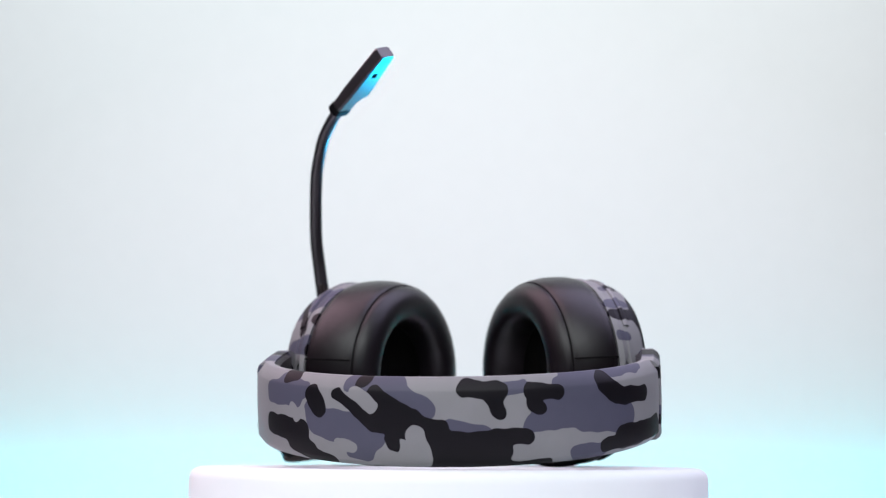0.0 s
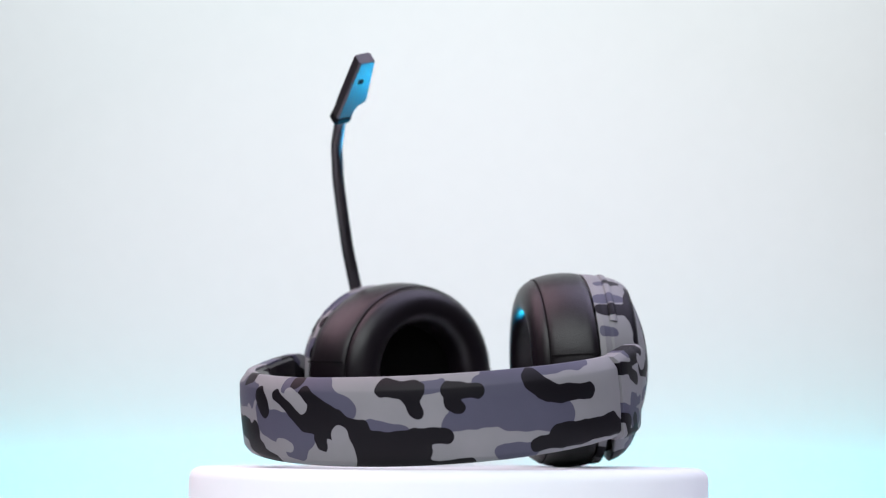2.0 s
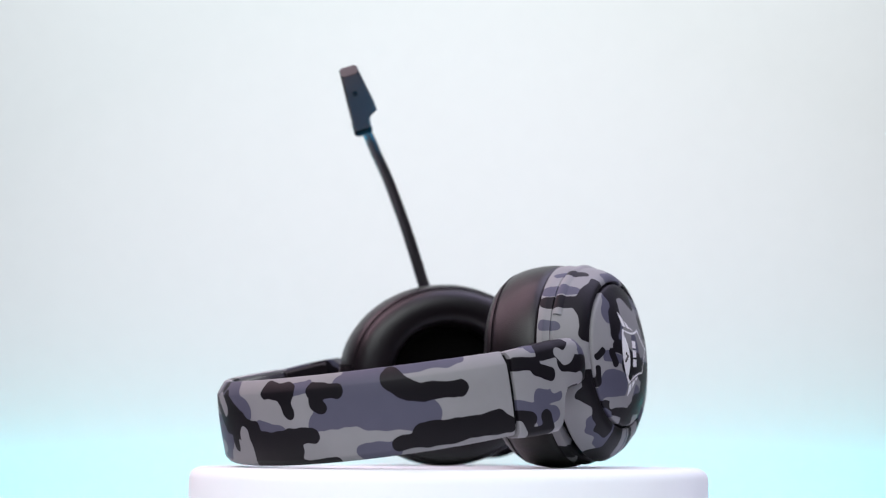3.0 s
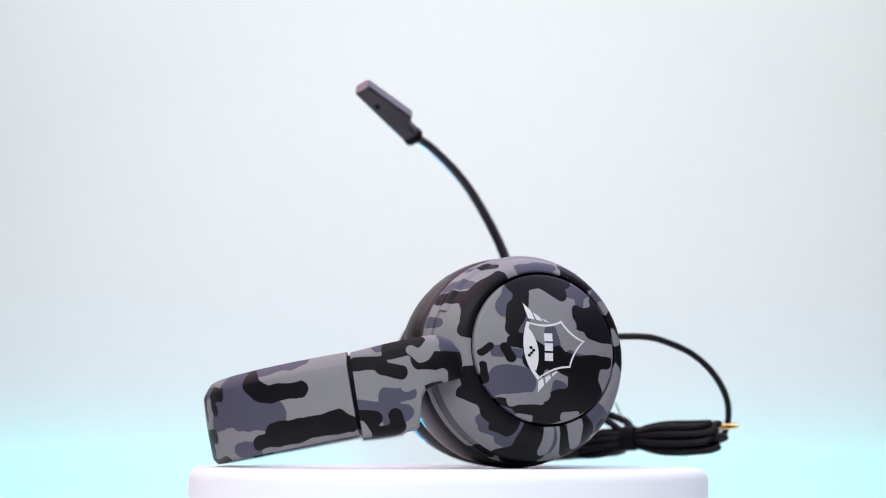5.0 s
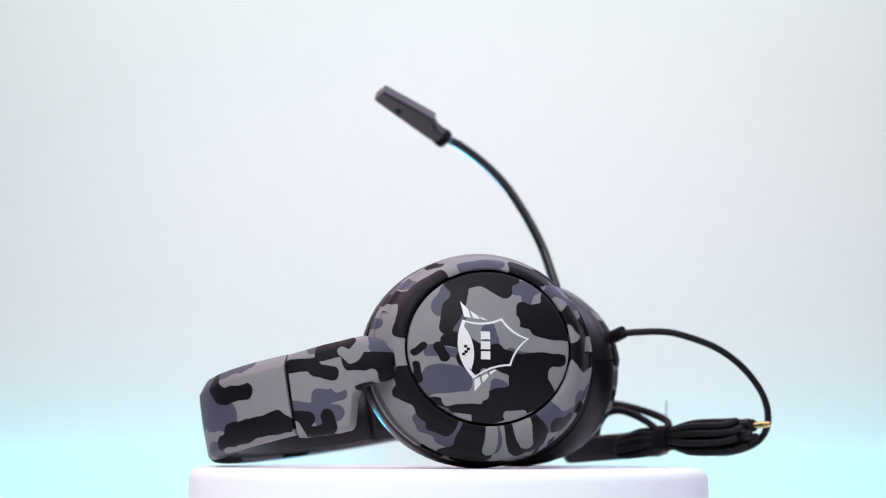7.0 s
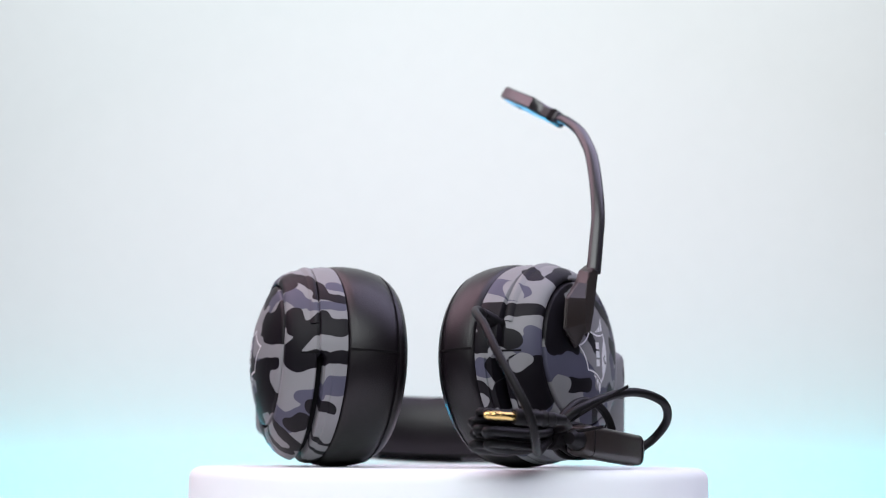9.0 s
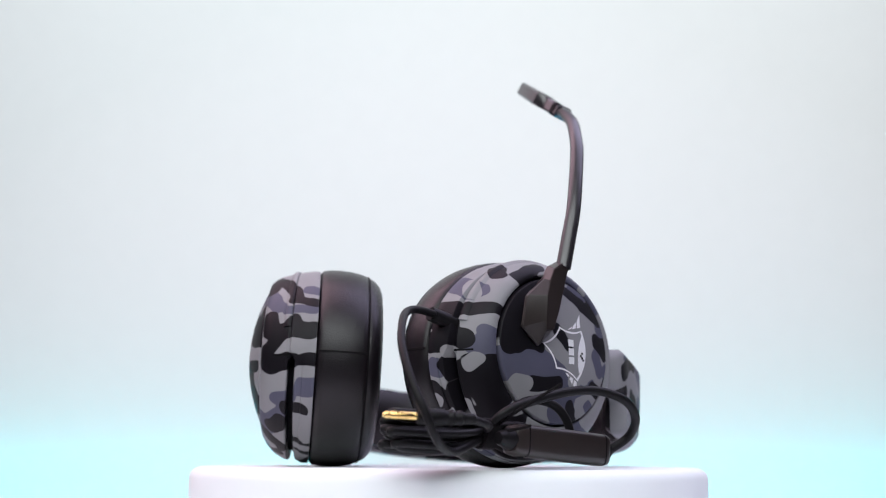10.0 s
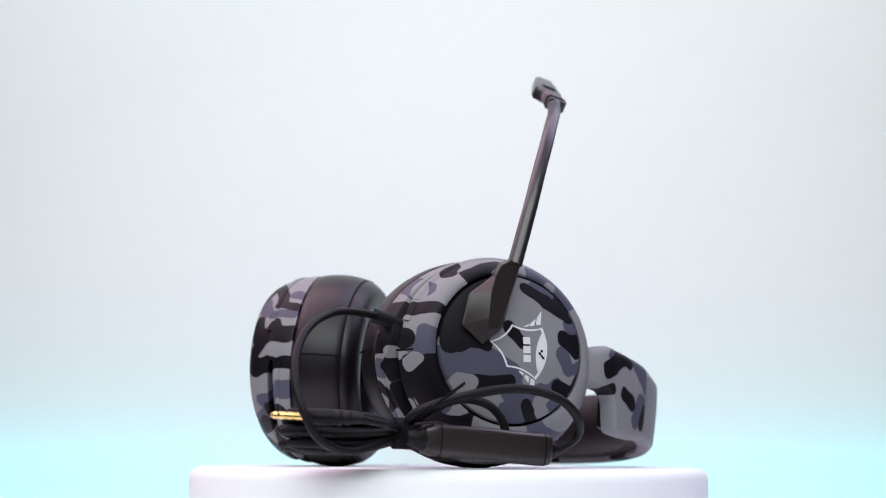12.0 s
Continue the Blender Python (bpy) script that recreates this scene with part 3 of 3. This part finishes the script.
def emblem(side, plate):
    """White print: winged shield lying on its side, a lens in its crown and three plain bars in its field."""
    k, dx, dy = LOGO_FIT[side]

    def strip(name, lines, ink=PRINT, lift=0.00012):
        bm = bmesh.new()
        for left, right in lines:
            vs = []
            for x, y in left + right[::-1]:
                x, y = x * k / 1000 + dx, y * k / 1000 + dy
                vs.append(cup_point(side, dome(side, x, y) + lift, x, y))
            h = len(left)
            top = [bm.verts.new(v) for v in vs]
            for i in range(h - 1):
                bm.faces.new((top[i], top[i + 1], top[2 * h - 2 - i], top[2 * h - 1 - i]))
        part(name, bm, ink, plate, "white printed emblem" if ink is PRINT else "dark printed square", sharp=180)

    def arc(p, q, bulge, n=9):
        (x0, y0), (x1, y1) = p, q
        nx, ny = y1 - y0, x0 - x1
        return [(x0 + (x1 - x0) * t + nx * bulge * 4 * t * (1 - t), y0 + (y1 - y0) * t + ny * bulge * 4 * t * (1 - t)) for t in (i / (n - 1) for i in range(n))]

    def scaled(pts, f, cx=0.5, cy=-1.0):
        return [(cx + (x - cx) * f, cy + (y - cy) * f) for x, y in pts]

    p1, p2, p3, p4, p5 = (-13.0, 10.7), (4.6, 11.6), (17.2, 2.8), (8.4, -9.6), (-8.3, -15.3)
    edge = arc(p1, p2, 0.10) + arc(p2, p3, 0.10)[1:] + arc(p3, p4, 0.09)[1:] + arc(p4, p5, 0.08)[1:] + arc(p5, p1, -0.17)[1:]
    strip("shield_outline", [(edge, scaled(edge, 0.91))])
    strip("lens", [(arc((-9.3, -11.5), (-12.8, 8.2), -0.20), arc((-9.3, -11.5), (-12.8, 8.2), 0.13))])
    for x, y in ((-12.6, -0.6), (-11.4, -1.8), (-12.4, -3.0), (-13.4, -4.0)):
        strip("lens_mark", [([(x, y), (x + 1.4, y)], [(x, y - 1.2), (x + 1.4, y - 1.2)])], GROOVE, 0.0002)
    for bar in (([(-13.6, 19.2), (-12.2, 12.0)], [(-10.4, 15.6), (-9.2, 11.6)]), ([(-9.6, 14.9), (-8.2, 11.4)], [(-6.6, 12.9), (-5.2, 10.9)]), ([(-5.8, 12.4), (-4.3, 10.8)], [(-2.6, 10.9), (-1.6, 10.4)]),
                ([(-7.6, -20.8), (-7.9, -15.8)], [(-4.9, -17.6), (-5.6, -14.6)]), ([(-4.1, -17.0), (-4.7, -14.2)], [(-1.6, -14.2), (-2.4, -13.0)]), ([(-0.8, -13.6), (-1.5, -12.6)], [(1.6, -11.6), (1.0, -11.2)])):
        strip("wing_bar", [bar])
    for y in (5.4, 1.0, -3.4):
        strip("print_bar", [([(-5.2, y), (-1.0, y)], [(-5.2, y - 3.5), (-1.0, y - 3.5)])])


def arm(side):
    rings = []
    for v, lo, hi, u in ((-0.0500, 0.0142, 0.0536, 0.1032), (-0.0490, 0.0141, 0.0540, 0.1037), (-0.040, 0.0150, 0.0562, 0.1042), (-0.030, 0.0165, 0.0586, 0.1043), (-0.0240, 0.0178, 0.0600, 0.1043), (-0.0222, 0.0195, 0.0604, 0.1043),
                         (-0.0208, 0.0250, 0.0608, 0.1044), (-0.0196, 0.0320, 0.0611, 0.1045), (-0.0172, 0.0365, 0.0616, 0.1046), (-0.0130, 0.0390, 0.0624, 0.1047), (-0.0090, 0.0400, 0.0618, 0.1042), (-0.0055, 0.0409, 0.0600, 0.1027),
                         (-0.0022, 0.0420, 0.0578, 0.1000), (0.0010, 0.0445, 0.0540, 0.0955)):
        c = 0.0026
        sect = [(u - 0.0095, lo), (u - c, lo), (u - c * 0.3, lo + c * 0.5), (u, lo + c), (u + 0.0004, (lo + hi) / 2), (u, hi - c * 1.6), (u - c * 0.3, hi - c * 0.8), (u - c * 1.3, hi), (u - 0.0095, hi)]
        rings.append([Vector((MID + side * x, v - (z - 0.033) * 0.17 * min(1, max(0, -v / 0.03)), z)) for x, z in sect])
    yoke_arm = part("yoke_arm", loft(rings), CAMO_ARM[side], headset, "camouflage-printed arm joining headband and ear cup", chart=lambda p: (p.y * 1000, p.z * 1000))
    stations = [r for r in rings if r[0].y < -0.020]
    lining = []
    for r in stations:
        inner_lo, inner_hi = r[0], r[-1]
        k = Vector((-side * 0.0028, 0, 0))
        lining.append([inner_lo + Vector((-side * 0.0001, 0, 0.0008)), inner_hi + Vector((-side * 0.0001, 0, -0.0008)), inner_hi + k + Vector((0, 0, -0.0022)), inner_lo + k + Vector((0, 0, 0.0022))])
    part("arm_lining", loft(lining), LEATHER, yoke_arm, "black lining inside the arm")
    part("seam_gap", loft([[band_point(side * a, n, w * 0.93) for n, w in ((-0.0082, -0.019), (-0.0042, -0.019), (-0.0014, -0.0150), (-0.0008, 0), (-0.0014, 0.0150), (-0.0042, 0.019), (-0.0082, 0.019))] for a in (SEAM - 0.01, SEAM + 0.04)]), GROOVE, yoke_arm)


for s in (1, -1):
    cup_, plate_ = ear_cup(s)
    emblem(s, plate_)
    arm(s)

# ---- microphone on the cup at -u ----
def bracket():
    base = [(0.0281, 0.0254), (0.0149, 0.0349), (0.0113, 0.0414), (-0.0034, 0.0478), (0.0066, 0.0213), (0.0100, 0.0099), (0.0213, 0.0008), (0.0322, 0.0101)]
    top = [(0.0190, 0.0252), (0.0163, 0.0336), (0.0130, 0.0391), (0.0004, 0.0459), (0.0110, 0.0184), (0.0156, 0.0086), (0.0213, 0.0078), (0.0207, 0.0133)]
    bm = loft([[cup_point(-1, -0.0010, x, y) for x, y in base], [cup_point(-1, 0.0006, x, y) for x, y in base], [cup_point(-1, 0.0060, x, y) for x, y in top]])
    bmesh.ops.bevel(bm, geom=bm.edges, offset=0.0004, segments=2, affect="EDGES")
    return bm


mic = part("mic_bracket", bracket(), PLASTIC, headset, "faceted dark bronze-grey pivot bracket of the microphone", sharp=18)
part("pivot", loft([oval(-1, d, 0.008, 0.008, 0.0175, 0.0165) for d in (-0.008, 0.0004)]), GROOVE, mic)
boom_path = [(-0.0812, 0.0490, 0.0990), (-0.0827, 0.0432, 0.1165), (-0.0836, 0.0383, 0.1304), (-0.0825, 0.0299, 0.1478), (-0.0800, 0.0192, 0.1655), (-0.0765, 0.0105, 0.1762), (-0.0722, 0.0015, 0.1847), (-0.0655, -0.0085, 0.1922), (-0.0618, -0.0140, 0.1950)]
boom = part("mic_boom", tube(boom_path, (0.0029, 0.0025), sides=16, flat=1.32, side=(0.94, 0.34, 0)), BOOM, headset, "slim curved flexible microphone boom")
HEAD0, HEAD1 = Vector((-0.0612, -0.0158, 0.1950)), Vector((-0.0285, -0.0495, 0.2185))
AX = (HEAD1 - HEAD0).normalized()
WD = Vector((0.72, 0.69, 0)).normalized()
TD = AX.cross(WD).normalized()
if TD.z < 0:
    TD = -TD
ROLL = radians(20)
WD, TD = WD * math.cos(ROLL) + TD * math.sin(ROLL), TD * math.cos(ROLL) - WD * math.sin(ROLL)
LEN = (HEAD1 - HEAD0).length


def head_section(f, w0, w1, t0, t1):
    c = HEAD0 + AX * LEN * f
    k = 0.0011
    return [c + WD * x + TD * y for x, y in ((w0 + k, t0), (w1 - k, t0), (w1, t0 + k), (w1, t1 - k), (w1 - k, t1), (w0 + k, t1), (w0, t1 - k), (w0, t0 + k))]


capsule = part("mic_capsule", loft([head_section(*v) for v in ((0.0, -0.0050, 0.0040, -0.0032, 0.0030), (0.02, -0.0055, 0.0045, -0.0036, 0.0034), (0.22, -0.0056, 0.0050, -0.0036, 0.0036), (0.29, -0.0056, 0.0065, -0.0036, 0.0038),
                                                            (0.34, -0.0056, 0.0102, -0.0036, 0.0040), (0.40, -0.0056, 0.0100, -0.0036, 0.0040), (0.98, -0.0052, 0.0052, -0.0034, 0.0042), (1.0, -0.0047, 0.0047, -0.0030, 0.0037))]), CAPSULE, headset, "flat wedge-shaped dark microphone capsule")
part("capsule_collar", loft([head_section(f, -0.0059, 0.0049, -0.0039, 0.0038) for f in (0.03, 0.11)]), GROOVE, capsule)
part("mic_slot", loft([head_section(f, -0.0030, 0.0062, 0.0030, 0.0044) for f in (0.40, 0.52)]), GROOVE, capsule)
part("mic_port", loft([head_section(f, -0.0012, 0.0012, -0.0038, -0.0030) for f in (0.68, 0.74)]), GROOVE, capsule)

# ---- cable, strapped in a bundle ----
cable = thing("audio_cable", "coiled black audio cable with in-line remote and gold plug", "cable")
part("strain_relief", tube([(-0.0385, 0.0785, 0.0685), (-0.0350, 0.0822, 0.0700), (-0.0275, 0.0928, 0.0738)], (0.0042, 0.0036)), RUBBER, cable)
part("cable_loop", tube([(-0.0290, 0.0895, 0.0723), (-0.0295, 0.0950, 0.0735), (-0.0291, 0.1130, 0.0739), (-0.0293, 0.1258, 0.0715), (-0.0351, 0.1437, 0.0645), (-0.0414, 0.1579, 0.0531), (-0.0499, 0.1675, 0.0382), (-0.0576, 0.1689, 0.0232),
                         (-0.0593, 0.1610, 0.0125), (-0.0588, 0.1419, 0.0077), (-0.0620, 0.1180, 0.0130)], 0.0019), RUBBER, cable)
TIE, END = Vector((-0.0630, 0.1120, 0.0160)), Vector((-0.0335, 0.1600, 0.0175))
ACROSS = Vector((0.62, -0.38, 0))
for k, (o, z, e) in enumerate(((0.0045, -0.0085, 0.97), (-0.0045, -0.0080, 0.93), (0.0075, -0.0035, 0.90), (-0.0075, -0.0030, 1.0), (0.0045, 0.0055, 0.88), (-0.0050, 0.0050, 0.95), (0.0, -0.0020, 0.99), (0.0065, 0.0015, 0.94))):
    far = TIE.lerp(END, e)
    up = Vector((0, 0, z))
    half = Vector((0, 0, 0.0020))
    part("cable_strand", tube([TIE + ACROSS * o * 0.35 + up * 0.3, TIE.lerp(far, 0.4) + ACROSS * (o + 0.0035) + up, TIE.lerp(far, 0.85) + ACROSS * (o + 0.003) + up, far + ACROSS * o + up + half,
                               TIE.lerp(far, 0.85) + ACROSS * (o - 0.003) + up + half, TIE.lerp(far, 0.4) + ACROSS * (o - 0.0035) + up + half, TIE + ACROSS * o * 0.2 + up * 0.2 + half], 0.0019, sides=10), RUBBER, cable)
    back = TIE + (TIE - END) * 0.55 + Vector((0, 0, -0.004))
    part("cable_strand", tube([TIE + ACROSS * o * 0.3 + up * 0.3, TIE.lerp(back, 0.5) + ACROSS * (o + 0.002) + up * 0.8, back + ACROSS * o + up * 0.6, TIE.lerp(back, 0.5) + ACROSS * (o - 0.003) + up * 0.8 + half, TIE + ACROSS * o * 0.2 + half], 0.0019, sides=10), RUBBER, cable)
part("cable_loop", tube([TIE, (-0.0735, 0.1115, 0.0262), (-0.0906, 0.0884, 0.0347), (-0.1036, 0.0722, 0.0366), (-0.1150, 0.0611, 0.0323), (-0.1170, 0.0490, 0.0241), (-0.1111, 0.0402, 0.0155), (-0.1020, 0.0440, 0.0085)], 0.0022), RUBBER, cable)
part("cable_loop", tube([TIE, (-0.0690, 0.1000, 0.0260), (-0.0760, 0.0850, 0.0320), (-0.0850, 0.0740, 0.0290), (-0.0900, 0.0690, 0.0180), (-0.0880, 0.0720, 0.0060)], 0.0021), RUBBER, cable, "braided black cable")
part("cable_tie", tube([TIE + Vector((0, 0, 0)) - (END - TIE).normalized() * 0.004, TIE + (END - TIE).normalized() * 0.004], 0.0072, flat=1.0), STITCH, cable)
for a, b in (((-0.078, 0.111, 0.026), (-0.0985, 0.1101, 0.0381)), ((-0.074, 0.115, 0.017), (-0.0872, 0.1185, 0.0194))):
    part("tie_wire", tube([TIE, a, b], 0.0003, sides=6, flat=2.4), STITCH, cable)

J0, J1 = Vector((-0.0380, 0.1705, 0.0234)), Vector((-0.0500, 0.1615, 0.0228))
JD = (J1 - J0).normalized()


def turned(origin, d, profile, sides=20):
    x = d.orthogonal().normalized()
    y = d.cross(x)
    return loft([[origin + d * s + (x * math.cos(a) + y * math.sin(a)) * r for a in (2 * math.pi * i / sides for i in range(sides))] for s, r in profile])


plug = part("jack_plug", turned(J0, JD, ((0, 0.0006), (0.0012, 0.0014), (0.0022, 0.0017), (0.0033, 0.0013), (0.0038, 0.0017), (0.0068, 0.00175), (0.0070, 0.0015), (0.0074, 0.0015), (0.0076, 0.00175), (0.0100, 0.00175), (0.0102, 0.0015), (0.0106, 0.0015), (0.0108, 0.00175), (0.0155, 0.00175))), GOLD, cable, "gold-plated audio jack plug")
part("plug_sleeve", turned(J1, JD, ((0.0, 0.0030), (0.0008, 0.0036), (0.012, 0.0037), (0.0128, 0.0032), (0.0140, 0.0032), (0.0146, 0.0036), (0.0160, 0.0036), (0.0166, 0.0030), (0.0180, 0.0030), (0.0186, 0.0033), (0.0200, 0.0033), (0.0206, 0.0027), (0.026, 0.0022))), RUBBER, plug, "ribbed black plug sleeve")
part("cable_loop", tube([J1 + JD * 0.024, (-0.0720, 0.1330, 0.0195), (-0.0660, 0.1180, 0.0180), TIE], 0.0018), RUBBER, cable)

B0, B1 = Vector((-0.0745, 0.1110, 0.0135)), Vector((-0.1005, 0.0500, 0.0086))
BD = (B1 - B0).normalized()
BX = BD.cross(Vector((0, 0, 1))).normalized()
BZ = BX.cross(BD)


def remote():
    def sect(s, x, z):
        return [B0 + BD * s + BX * (x * math.copysign(abs(math.cos(a)) ** 0.45, math.cos(a))) + BZ * (z * math.copysign(abs(math.sin(a)) ** 0.45, math.sin(a))) for a in (2 * math.pi * i / 28 for i in range(28))]
    L = (B1 - B0).length
    return loft([sect(*v) for v in ((0, 0.0045, 0.0052), (0.0015, 0.0057, 0.0066), (0.006, 0.0062, 0.0074), (L * 0.5, 0.0063, 0.0076), (L - 0.003, 0.0062, 0.0076), (L - 0.0008, 0.0056, 0.0070), (L, 0.0048, 0.0062))])


rem = part("inline_remote", remote(), PLASTIC, cable, "dark plastic in-line volume remote")
for f in (0.10, 0.93):
    q = B0.lerp(B1, f)
    ring = [(0.00635 * math.copysign(abs(math.cos(a)) ** 0.45, math.cos(a)), 0.00765 * math.copysign(abs(math.sin(a)) ** 0.45, math.sin(a))) for a in (2 * math.pi * i / 28 for i in range(28))]
    part("remote_joint", loft([[q + BD * s + BX * x + BZ * z for x, z in ring] for s in (0, 0.0005)]), GROOVE, rem)
part("end_collar", turned(B1 - BD * 0.001, BD, ((0, 0.0050), (0.003, 0.0048), (0.0055, 0.0030))), RUBBER, rem)
part("end_collar", turned(B0 + BD * 0.001, -BD, ((0, 0.0050), (0.003, 0.0048), (0.009, 0.0028))), RUBBER, rem)


def motions():
    for ob, lie, z in ((turntable, 0.0, -0.0012), (headset, SET, -0.0009), (cable, SET, -0.0009)):
        walk(ob, [(t, pose(0, 0, z, 0, 0, lie - a)) for t, a in TURNS])


motions()
